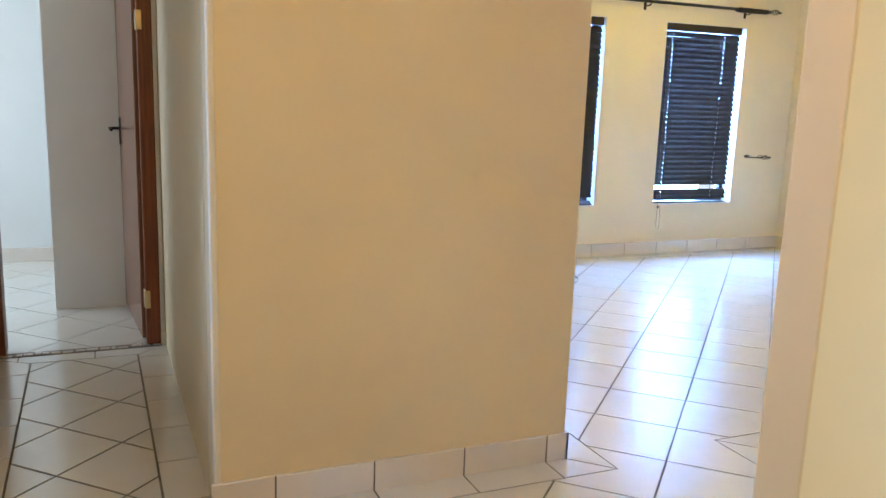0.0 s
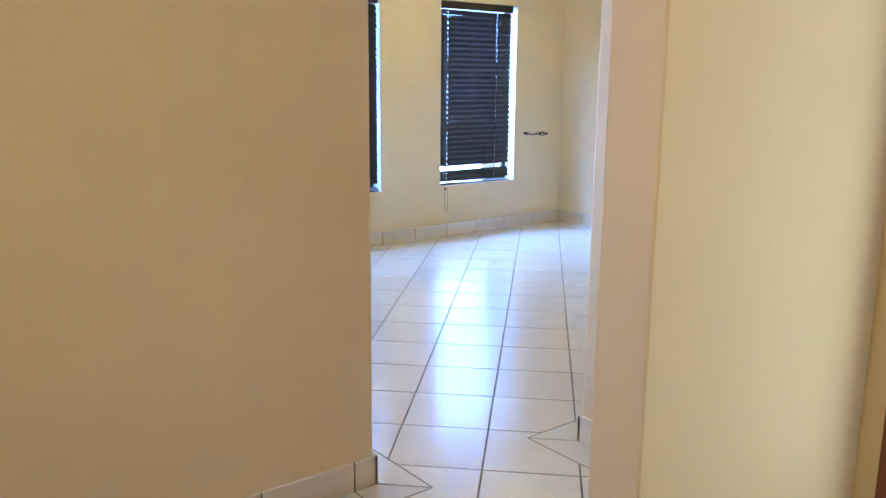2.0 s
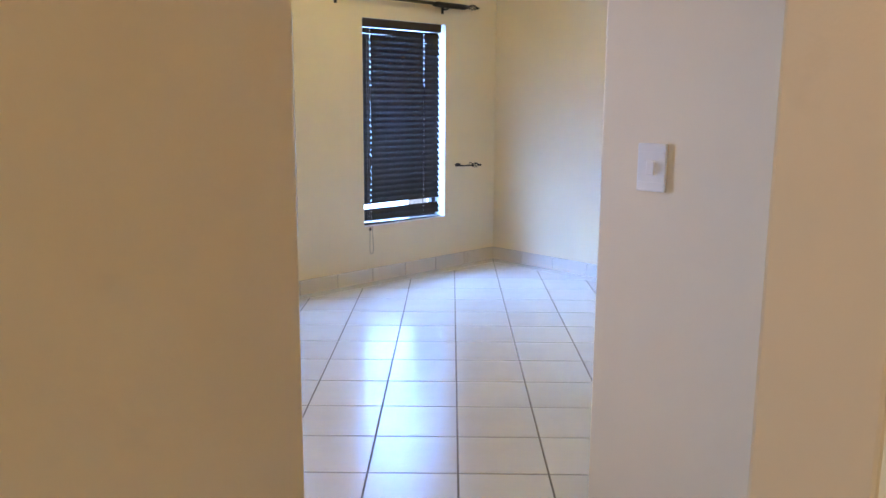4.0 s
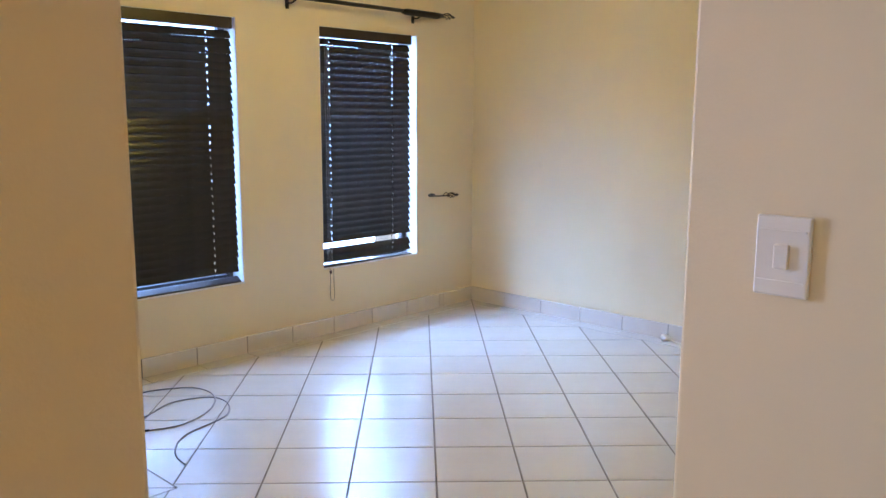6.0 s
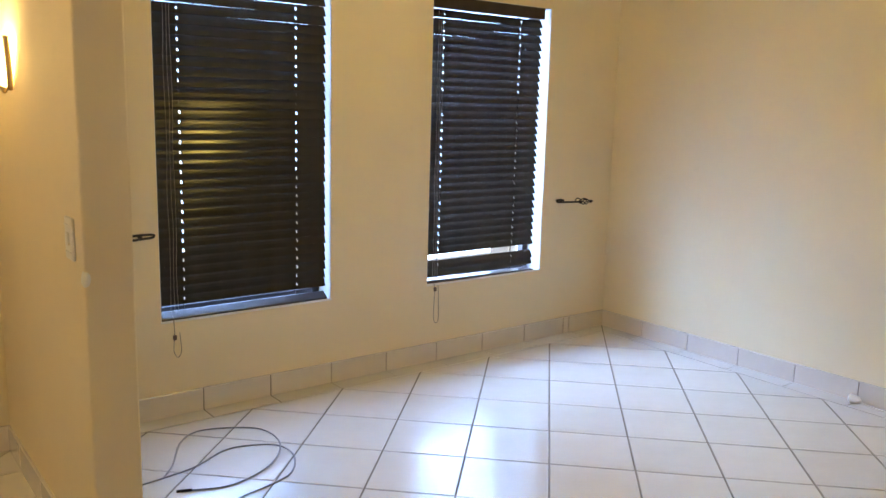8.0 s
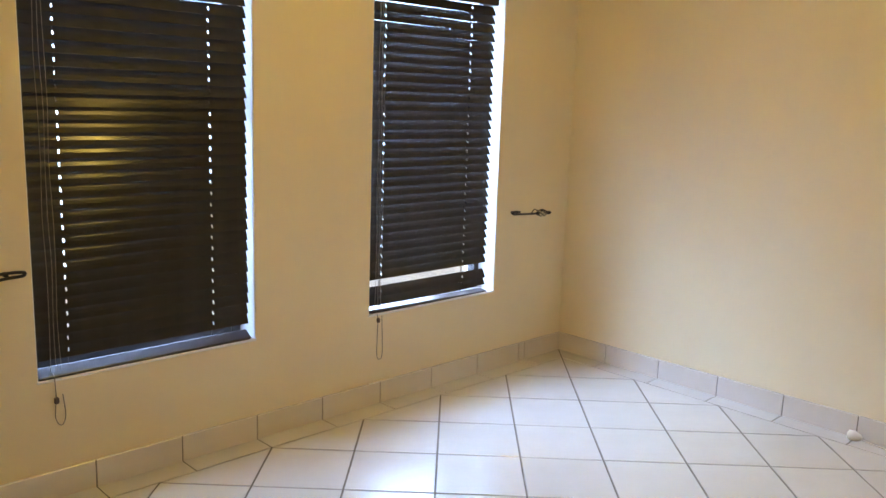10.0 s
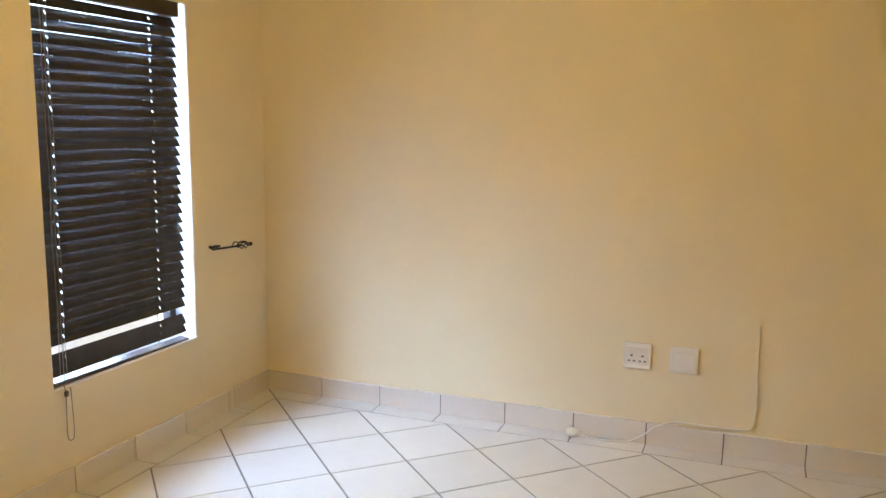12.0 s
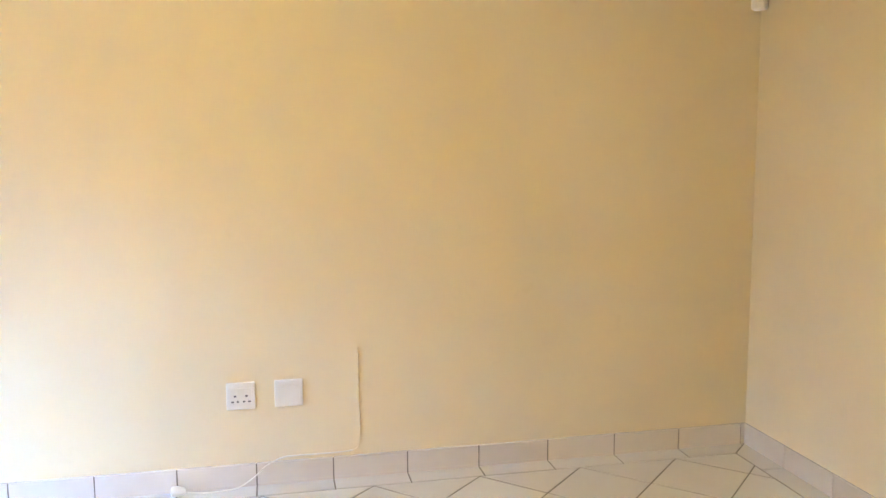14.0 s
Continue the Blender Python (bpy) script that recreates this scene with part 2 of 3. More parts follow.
# ---------------------------------------------------------------- walls
BV = 0.006
DOOR_Y0, DOOR_Y1 = -5.435, -4.61
# the lobby opening from -5.15 to -4.55 is added for the cool beam
bm = boxed((LOBBY_W, -5.15, 0, WALL_T, 0, H), (-5.15, -4.55, 0, WALL_T, 0, 0.6), (-5.15, -4.55, 0, WALL_T, 2.1, H), (-4.55, WINDOWS[1][0], 0, WALL_T, 0, H), (WINDOWS[1][1], WINDOWS[0][0], 0, WALL_T, 0, H), (WINDOWS[0][1], WALL_T, 0, WALL_T, 0, H))
for a, c in WINDOWS:
    box(bm, a, c, 0, WALL_T, 0, SILL)
    box(bm, a, c, 0, WALL_T, HEAD, H)
structure("wall_north", bm, CREAM, "cream painted wall with two tall windows")
structure("wall_east", boxed((0, 0.2, SOUTH - 0.2, 0, 0, H)), CREAM, "bare cream painted plaster wall with sockets")
structure("wall_south", boxed((WEST_IN, 0, SOUTH - 0.2, SOUTH, 0, H)), CREAM, "plain cream painted wall")
stub_wall = structure("wall_partition_1", boxed((NIB_OUT, WEST_IN, OPEN_N, 0, 0, H), bevel=BV, seg=2), CREAM, "short cream painted partition with rounded edges")
bm = bmesh.new()
bmesh.ops.create_icosphere(bm, subdivisions=2, radius=0.016, matrix=pose(NIB_OUT + 0.004, OPEN_N + 0.004, 0.915) @ Matrix.Diagonal((0.7, 0.7, 1.5, 1)))
for v in bm.verts:
    v.co += 0.005 * noise.noise_vector(v.co * 60)
part("plaster_chip", bm, REVEAL, stub_wall, "small chipped plaster lump")
structure("wall_partition_2", boxed((WEST_OUT, WEST_IN, DOOR_Y1, OPEN_S, 0, H), bevel=BV, seg=2), CREAM, "cream painted wall end with a light switch")
structure("wall_lintel", boxed((NIB_OUT + 0.003, WEST_IN - 0.003, OPEN_S, OPEN_N, 2.25, H)), CREAM, "cream painted beam over the wide opening")
structure("wall_pier", boxed((HALL_X, PIER_X, PIER_S, PIER_N, 0, H), bevel=BV, seg=2), CREAM, "broad cream painted wall end of the passage")
# worn bead, painted paler to carry the light along its edge
structure("trim", boxed((HALL_X - 0.004, HALL_X + 0.020, PIER_S - 0.004, PIER_S + 0.022, 0.0, H), bevel=0.008, seg=3), LIT_EDGE_PAINT, "pale worn corner bead of the passage wall, edge light in its colour", "trim")
structure("wall_hall_east", boxed((HALL_X, LOBBY_W, PIER_N, HALL_DOOR, 0, H)), CREAM, "cream painted side wall of the passage")
structure("wall_hall_east_far", boxed((HALL_X, LOBBY_W, HALL_DOOR, FAR, 0, H)), WHITE_WALL, "white wall beside the open door")
structure("wall_stub", boxed((STUB_X, WEST_OUT, STUB_S, STUB_N, 0, H), bevel=BV, seg=2), CREAM, "thin cream painted wall end")
# out of view; its opening is made up to hold the bluish fill
structure("wall_passage_west", boxed((HALL_W - 0.15, HALL_W, -3.05, HALL_DOOR, 0, H), (HALL_W - 0.15, HALL_W, BACK, -3.65, 0, H), (HALL_W - 0.15, HALL_W, -3.65, -3.05, 0, 0.45), (HALL_W - 0.15, HALL_W, -3.65, -3.05, 2.25, H)), CREAM, "cream painted passage wall")
bm = boxed((WEST_OUT, WEST_IN, BACK, DOOR_Y0, 0, H), (WEST_OUT, WEST_IN, DOOR_Y0, DOOR_Y1, 2.06, H))
structure("wall_passage_east", bm, CREAM, "cream painted passage wall with a wooden door")
# unseen walls, added to close the space behind the side doorway
structure("wall_side_room", boxed((WEST_IN, -1.2, -5.62, -5.50, 0, H), (-1.2, -1.08, -5.62, SOUTH - 0.2, 0, H)), WHITE_WALL, "added plain white walls behind the side doorway")
# closes the lounge out of view; the opening is invented for the fill
structure("wall_back", boxed((HALL_W, -4.45, BACK - 0.2, BACK, 0, H), (-3.5, WEST_OUT, BACK - 0.2, BACK, 0, H), (-4.45, -3.5, BACK - 0.2, BACK, 0, 0.7), (-4.45, -3.5, BACK - 0.2, BACK, 2.1, H)),
          CREAM, "unseen cream painted wall with an opening added for light")
structure("ceiling", boxed((-8.4, 0.3, BACK - 0.2, 1.5, H, H + 0.12)), CEILING, "plain white ceiling", "ceiling")
# room beyond the open door
structure("wall_far_room", boxed((-8.4, LOBBY_W, FAR, FAR + 0.2, 0, H), (-8.4, -8.2, HALL_DOOR - 0.1, -0.5, 0, H), (-8.4, -8.2, 0.7, FAR, 0, H), (-8.4, -8.2, -0.5, 0.7, 0, 0.9), (-8.4, -8.2, -0.5, 0.7, 2.1, H),
                                   (-8.2, HALL_W - 0.15, HALL_DOOR - 0.1, HALL_DOOR, 0, H)), WHITE_WALL, "white walls of the room beyond")
structure("wall_far_nib", boxed((-6.028, HALL_X, -0.645, -0.495, 0, H)), WHITE_WALL, "grey-white wall face behind the open door")
structure("wall_over_door", boxed((HALL_W, HALL_X, HALL_DOOR, HALL_DOOR + 0.14, 2.06, H)), CREAM, "cream painted wall over the doorway")
ground = structure("ground", boxed((-60, 60, -60, 60, -0.30, -0.22)), EARTH, "pale paved ground outside", "ground")

# ---------------------------------------------------------------- windows


def window(index, a, c):
    w = thing("window_%d" % index, "tall dark-framed window in a white reveal", "window", ((a + c) / 2, 0.14, SILL), kind="structure")
    hw, hh = (c - a) / 2, HEAD - SILL
    f = 0.04
    fr = boxed((-hw, -hw + f, -0.025, 0.025, 0, hh), (hw - f, hw, -0.025, 0.025, 0, hh), (-hw + f, hw - f, -0.025, 0.025, 0, f), (-hw + f, hw - f, -0.025, 0.025, hh - f, hh), bevel=0.003)
    part("window_frame", fr, FRAME, w)
    bars = [(0.935, 1.015)] + ([(0.435, 0.500)] if index == 1 else [])
    for z0, z1 in bars:
        part("transom", boxed((-hw + f, hw - f, -0.022, 0.022, z0, z1), bevel=0.003), FRAME, w)
    edges = [f] + sorted(z for bar in bars for z in bar) + [hh - f]
    for z0, z1 in zip(edges[::2], edges[1::2]):
        g = part("pane", boxed((-hw + f, hw - f, -0.003, 0.003, z0, z1)), GLASS, w)
        g.visible_shadow = False
    rev = boxed((hw - 0.004, hw + 0.002, -0.136, -0.026, 0, hh), (-hw - 0.002, -hw + 0.004, -0.136, -0.026, 0, hh), (-hw, hw, -0.136, -0.026, hh - 0.004, hh + 0.002))
    part("reveal", rev, REVEAL, w)
    part("window_sill", boxed((-hw - 0.002, hw + 0.002, -0.143, -0.026, -0.004, 0.006), bevel=0.002), REVEAL, w)


for i, (a, c) in enumerate(WINDOWS):
    window(i + 1, a, c)


def slat_mesh(length, holes):
    """One curved blind slat along x with a slot for each cord, 50 mm deep."""
    me = bpy.data.meshes.new("slat")
    bm = bmesh.new()
    half, thick = 0.025, 0.0016
    ys = [-half, -0.0066, 0.0066, half]
    zs = [-0.0018, 0.0, 0.0, -0.0018]
    xs = [-length / 2]
    for h in holes:
        xs += [h - 0.0028, h + 0.0028]
    xs.append(length / 2)
    grid = {}
    for s in (0, 1):
        for i, x in enumerate(xs):
            for j in range(4):
                grid[s, i, j] = bm.verts.new((x, ys[j], zs[j] - s * thick))
    cells = [(i, j) for i in range(len(xs) - 1) for j in range(3) if not (i % 2 == 1 and j == 1)]
    have = set(cells)
    for i, j in cells:
        bm.faces.new([grid[0, i, j], grid[0, i + 1, j], grid[0, i + 1, j + 1], grid[0, i, j + 1]])
        bm.faces.new([grid[1, i, j + 1], grid[1, i + 1, j + 1], grid[1, i + 1, j], grid[1, i, j]])
        for di, dj, p, q in ((-1, 0, (i, j), (i, j + 1)), (1, 0, (i + 1, j + 1), (i + 1, j)), (0, -1, (i + 1, j), (i, j)), (0, 1, (i, j + 1), (i + 1, j + 1))):
            if (i + di, j + dj) not in have:
                bm.faces.new([grid[0, *p], grid[0, *q], grid[1, *q], grid[1, *p]])
    bmesh.ops.recalc_face_normals(bm, faces=bm.faces)
    bm.to_mesh(me)
    bm.free()
    me.materials.append(SLAT)
    return me


def blind(name_label, x0, x1, holes, levels, tilt, rail_z, rail_lean, rail_roll, cord_x, cord_z, knot):
    """Venetian blind; levels are the heights of its slats."""
    mid = (x0 + x1) / 2
    b = thing("venetian_blind", name_label, "window blind", (mid, 0.030, rail_z), group="venetian blinds")
    L = x1 - x0
    hb = boxed((-L / 2, L / 2, -0.028, 0.028, HEAD - rail_z - 0.064, HEAD - rail_z - 0.002), bevel=0.003)
    part("headrail", hb, RAIL, b)
    br = part("bottom_rail", boxed((-L / 2, L / 2, -0.026, 0.026, 0, 0.018), bevel=0.005, seg=2), RAIL, b)
    br.rotation_euler = (radians(rail_lean), radians(rail_roll), 0)
    me = slat_mesh(L, [h - mid for h in holes])
    rng = random.Random(int(x0 * 100))
    for z, a in levels:
        s = part("slat", me, SLAT, b)
        s.location = (rng.uniform(-0.002, 0.002), 0, z - rail_z)
        s.rotation_euler = (radians(tilt + a + rng.uniform(-0.9, 0.9)), radians(rng.uniform(-0.12, 0.12)), 0)
    top = HEAD - rail_z - 0.06
    for h in holes:
        for y in (0.010, 0.016):
            part("ladder_cord", tube(bmesh.new(), [(h - mid, y, top), (h - mid, y, 0.01)], 0.0012, 5), RAIL, b)
    for k, dx in enumerate((-0.006, 0.010, 0.024)):
        sway = [(cord_x - mid + dx + 0.003 * math.sin(2.2 * i + k), -0.029, top * (1 - i / 8) + 0.02 * i / 8) for i in range(9)]
        part("lift_cord", tube(bmesh.new(), spline(sway, 3), 0.0010, 5), CORD, b)
    loop = [(cord_x - mid, -0.024, 0.012), (cord_x - mid, -0.036, 0.004), (cord_x - mid, -0.046, knot - rail_z)]
    part("pull_cord", tube(bmesh.new(), loop, 0.0017, 5), CORD, b)
    lz = cord_z - rail_z
    lp = spline([(cord_x - mid - 0.002, -0.046, knot - rail_z), (cord_x - mid - 0.006, -0.046, lz + 0.03), (cord_x - mid + 0.012, -0.045, lz), (cord_x - mid + 0.028, -0.044, lz + 0.03), (cord_x - mid + 0.022, -0.044, knot - rail_z + 0.02)])
    part("cord_loop", tube(bmesh.new(), lp, 0.0017, 5), CORD, b)
    part("cord_connector", boxed((cord_x - mid - 0.008, cord_x - mid + 0.008, -0.052, -0.040, knot - rail_z - 0.01, knot - rail_z + 0.012), bevel=0.003), CONNECTOR, b, "small brown cord connector")
    return b


PITCH = 0.0426
right_levels = [(1.843 - k * PITCH, 5 if k < 11 else 1) for k in range(30)] + [(0.526, 4), (0.488, 4)]
left_levels = [(1.836 - k * PITCH, -7 if k < 11 else 0.0) for k in range(32)]
blind("dark brown venetian blind, partly raised above its sill", -1.418, -0.633, (-1.330, -0.792), right_levels, 57, 0.428, 8, 1.0, -1.380, 0.216, 0.402)
blind("dark brown venetian blind, closed slats, lowered to the sill", -2.842, -2.030, (-2.731, -2.181), left_levels, 69, 0.436, 32, 0.0, -2.795, 0.266, 0.356)

# ---------------------------------------------------------------- curtain rod and holdbacks


def cage(bm, start, end, radius, wires=5, turns=0.6):
    """A twisted wrought-iron basket between two points."""
    a, e = Vector(start), Vector(end)
    d = (e - a).normalized()
    u = d.cross(Vector((0, 0, 1))).normalized()
    w = d.cross(u)
    for k in range(wires):
        pts = []
        for i in range(11):
            s = i / 10
            r = radius * math.sin(math.pi * s) + 0.002
            ang = 2 * math.pi * (k / wires + turns * s)
            pts.append(a.lerp(e, s) + r * (math.cos(ang) * u + math.sin(ang) * w))
        tube(bm, pts, 0.0028, 5)
    return bm


rod = thing("curtain_rod", "black wrought iron curtain rod with basket finials", "curtain rod", (-1.75, -0.09, 2.066))
part("pole", tube(bmesh.new(), [(-1.25, 0, 0), (1.32, 0, 0)], 0.0125, 12), IRON, rod)
for sgn in (-1, 1):
    e = 1.32 if sgn > 0 else -1.25
    bm = bmesh.new()
    tube(bm, [(e - sgn * 0.38, 0, -0.004), (e - sgn * 0.34, 0, -0.004), (e - sgn * 0.05, 0, -0.004), (e, 0, 0)], [0.014, 0.022, 0.021, 0.013], 10)
    part("collar", bm, IRON, rod)
    bm = cage(bmesh.new(), (e, 0, 0), (e + sgn * 0.10, 0, 0), 0.020)
    tube(bm, [(e + sgn * 0.09, 0, 0), (e + sgn * 0.105, 0, 0), (e + sgn * 0.125, 0, 0)], [0.005, 0.011, 0.004], 8)
    part("finial", bm, IRON, rod)
for x in (-1.0, 0.09, 1.12):
    bm = tube(bmesh.new(), spline([(x, 0.088, -0.02), (x, 0.05, -0.03), (x, 0.01, -0.02), (x, 0, -0.012)]), 0.006, 6)
    box(bm, x - 0.012, x + 0.012, 0.082, 0.089, -0.06, 0.02, bevel=0.002)
    part("bracket", bm, IRON, rod)


def holdback(wall_x, out_x, z, hook):
    s = 1 if out_x > wall_x else -1
    h = thing("curtain_holdback", "black wrought iron curtain holdback on the wall", "curtain holdback", (wall_x, 0, z), group="curtain holdbacks")
    L = abs(out_x - wall_x)
    bm = tube(bmesh.new(), [(s * 0.05, 0, -0.004), (s * 0.05, -0.004, -0.004), (s * 0.05, -0.046, -0.005)], [0.008, 0.008, 0.004], 10)
    part("wall_plate", bm, IRON, h)
    bm = tube(bmesh.new(), spline([(s * hook, -0.052, 0.004), (s * hook * 0.5, -0.052, 0.008), (s * 0.012, -0.051, 0.007), (s * 0.001, -0.050, 0.001), (s * 0.012, -0.049, -0.006), (s * 0.05, -0.050, -0.008), (s * (L - 0.10), -0.066, -0.010), (s * (L - 0.06), -0.075, -0.008)]), 0.0056, 7)
    part("arm", bm, IRON, h)
    bm = cage(bmesh.new(), (s * (L - 0.09), -0.070, -0.009), (s * (L - 0.015), -0.090, -0.008), 0.017)
    tube(bm, [(s * (L - 0.02), -0.088, -0.008), (s * (L - 0.008), -0.091, -0.008), (s * (L + 0.008), -0.094, -0.007)], [0.004, 0.011, 0.003], 8)
    tube(bm, spline([(s * (L - 0.12), -0.062, -0.009), (s * (L - 0.10), -0.066, 0.012), (s * (L - 0.075), -0.07, 0.004)]), 0.003, 5)
    part("finial", bm, IRON, h)


holdback(-0.520, -0.265, 0.838, 0.055)
holdback(-2.880, -3.090, 0.815, 0.12)

# ---------------------------------------------------------------- switches, sockets, sensor


def switch_plate(label, at, turn, w, hgt):
    """A wall plate in the plane x=0 of its own, facing -x, then turned."""
    s = thing("light_switch", label, "light switch", at)
    s.rotation_euler = (0, 0, radians(turn))
    part("plate", boxed((-0.009, 0, -w / 2, w / 2, -hgt / 2, hgt / 2), bevel=0.003, seg=2), PLASTIC, s)
    for z in (0.315, -0.315):
        part("ridge", boxed((-0.012, -0.0085, -w / 2 + 0.006, w / 2 - 0.006, hgt * (z - 0.015), hgt * (z + 0.015))), PLASTIC, s)
    part("rocker", boxed((-0.015, -0.0085, -0.011, 0.011, -0.018, 0.018), bevel=0.002), PLASTIC, s)
    return s


switch_plate("white plastic light switch on the wall end", (WEST_OUT, -3.637, 1.198), 0, 0.078, 0.116)
switch_plate("white plastic light switch on the short partition", (NIB_OUT, -1.118, 1.010), 0, 0.072, 0.115)


def wall_plate(name, label, category, y, z):
    s = thing(name, label, category, (0, y, z))
    part("plate", boxed((-0.011, 0, -0.061, 0.061, -0.060, 0.060), bevel=0.004, seg=2), PLASTIC, s)
    return s


sock = wall_plate("wall_socket", "white double wall socket with round pin holes", "wall socket", -1.937, 0.406)
part("face", boxed((-0.014, -0.0105, -0.046, 0.046, -0.040, 0.036), bevel=0.002), PLASTIC, sock)
for dy in (-0.024, 0.024):
    part("rocker", boxed((-0.017, -0.0135, dy - 0.010, dy + 0.010, 0.006, 0.024), bevel=0.001), PLASTIC, sock)
    part("pin_hole", boxed((-0.0150, -0.0138, dy - 0.005, dy + 0.005, -0.002, 0.005)), PLASTIC_DARK, sock, "dark pin hole")
    for k in (-0.011, 0.011):
        part("pin_hole", boxed((-0.0150, -0.0138, dy + k - 0.005, dy + k + 0.005, -0.026, -0.020)), PLASTIC_DARK, sock, "dark pin hole")
blank = wall_plate("blank_wall_plate", "white square blanking plate beside the socket", "wall plate", -2.139, 0.407)
part("cover", boxed((-0.0135, -0.0105, -0.047, 0.047, -0.042, 0.036), bevel=0.002), PLASTIC, blank)
part("lip", boxed((-0.0145, -0.0105, -0.056, 0.056, 0.043, 0.047)), PLASTIC, blank)

pir = thing("alarm_sensor", "white plastic alarm motion detector high in the corner", "sensor", (-0.048, SOUTH + 0.040, 2.072))
pir.rotation_euler = (0, 0, radians(45))
bm = boxed((-0.032, 0.032, -0.028, 0.034, 0, 0.12), bevel=0.010, seg=3)
part("housing", bm, PLASTIC, pir)
part("lens", boxed((-0.024, 0.024, 0.030, 0.038, 0.03, 0.075), bevel=0.004, seg=2), PLASTIC, pir)

cable = thing("aerial_cable", "thin white cable along the wall ending in a plug", "cable", (0, -2.443, 0.0))
run = spline([(-0.004, 0.001, 0.590), (-0.004, 0.000, 0.45), (-0.004, -0.002, 0.27), (-0.005, 0.000, 0.17), (-0.007, 0.025, 0.130), (-0.008, 0.12, 0.122), (-0.012, 0.28, 0.124),
              (-0.016, 0.34, 0.121), (-0.022, 0.41, 0.092), (-0.030, 0.46, 0.050), (-0.040, 0.53, 0.012), (-0.052, 0.63, 0.005), (-0.052, 0.72, 0.012), (-0.050, 0.755, 0.019)])
part("painted_lead", tube(bmesh.new(), run[:34], 0.0026, 7), CREAM, cable, "cable painted over with the wall")
part("lead", tube(bmesh.new(), run[33:], 0.0032, 7), CORD_WHITE, cable)
bm = tube(bmesh.new(), [(-0.050, 0.745, 0.019), (-0.050, 0.755, 0.021), (-0.050, 0.780, 0.023), (-0.050, 0.800, 0.023), (-0.050, 0.805, 0.023)], [0.007, 0.016, 0.023, 0.021, 0.012], 12)
part("plug", bm, PLASTIC, cable, "white round plug")

floor_cord = thing("floor_cable", "loose grey cable coiled on the tiled floor", "cable", (-2.80, -0.60, 0.0))
c1 = spline([(-0.26, 0.01, 0.004), (-0.19, 0.10, 0.006), (-0.10, 0.27, 0.010), (0.0, 0.355, 0.006), (0.12, 0.33, 0.004), (0.23, 0.24, 0.006), (0.245, 0.10, 0.010), (0.19, -0.03, 0.011),
             (0.08, -0.13, 0.006), (-0.08, -0.178, 0.004), (-0.225, -0.13, 0.004)])
c2 = spline([(-0.36, 0.0, 0.004), (-0.17, 0.015, 0.010), (-0.09, 0.055, 0.006), (0.03, 0.12, 0.004), (0.14, 0.10, 0.005), (0.22, 0.02, 0.010), (0.225, -0.09, 0.007), (0.15, -0.21, 0.005),
             (0.04, -0.257, 0.004), (-0.09, -0.29, 0.005), (-0.19, -0.36, 0.006), (-0.26, -0.47, 0.004), (-0.28, -0.58, 0.004)])
part("cord", tube(bmesh.new(), c1, 0.0033, 6), CABLE_GREY, floor_cord)
part("cord", tube(bmesh.new(), c2, 0.0033, 6), CABLE_GREY, floor_cord)
part("cable_end", tube(bmesh.new(), [(-0.205, -0.137, 0.005), (-0.255, -0.118, 0.005)], 0.0050, 8), IRON, floor_cord, "black cable end")

# ---------------------------------------------------------------- wall lamp
sconce = thing("wall_sconce", "lit frosted glass wall sconce with a brass arm", "wall lamp", (NIB_OUT, -0.445, 1.385))
bm = bmesh.new()
N, M = 16, 7
rings = []
for j in range(M):
    s = j / (M - 1)
    r, z = 0.02 + 0.115 * s ** 0.75, 0.02 + 0.15 * s
    rings.append([bm.verts.new((-0.004 - 0.95 * r * math.sin(math.pi * k / N), -r * math.cos(math.pi * k / N), z)) for k in range(N + 1)])
for p, q in zip(rings, rings[1:]):
    for k in range(N):
        f = bm.faces.new((p[k], p[k + 1], q[k + 1], q[k]))
        f.smooth = True
bmesh.ops.solidify(bm, geom=bm.faces[:], thickness=0.003)
part("shade", bm, SHADE, sconce, "glowing frosted glass shade")
part("mount", boxed((-0.012, 0, -0.03, 0.03, 0.02, 0.12), bevel=0.003), BRASS, sconce)
for sgn in (-1, 1):
    pts = [(-0.010 - 0.004 * k, sgn * (0.040 + 0.105 * (k / 6) ** 0.75), 0.015 + 0.155 * k / 6) for k in range(7)]
    part("arm", tube(bmesh.new(), pts, 0.009, 8), BRASS, sconce)
part("finial", tube(bmesh.new(), [(-0.02, 0, 0.0), (-0.02, 0, 0.012), (-0.02, 0, 0.028)], [0.004, 0.012, 0.010], 8), BRASS, sconce)



def ceiling_light(x, y):
    c = thing("ceiling_light", "lit round frosted glass ceiling light, out of view", "ceiling light", (x, y, H), group="ceiling lights")
    bm = bmesh.new()
    tube(bm, [(0, 0, -0.001), (0, 0, -0.022)], 0.15, 28)
    part("base", bm, PLASTIC, c)
    bm = bmesh.new()
    prof = [(0.145, -0.022), (0.140, -0.045), (0.115, -0.072), (0.07, -0.088), (0.02, -0.094)]
    tube(bm, [(0, 0, z) for r, z in prof], [r for r, z in prof], 28)
    part("shade", bm, SHADE, c, "glowing frosted glass bowl")


ceiling_light(-1.85, -1.50)
# fitting made up for the added lobby lamp, never in view
ceiling_light(-4.55, -1.25)
# fitting added out of view to go with the lounge lamp
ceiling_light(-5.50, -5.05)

# ---------------------------------------------------------------- doors
d1 = thing("door_1", "open brown wooden door in a red-brown frame", "door", (HALL_X, HALL_DOOR, 0), kind="structure")
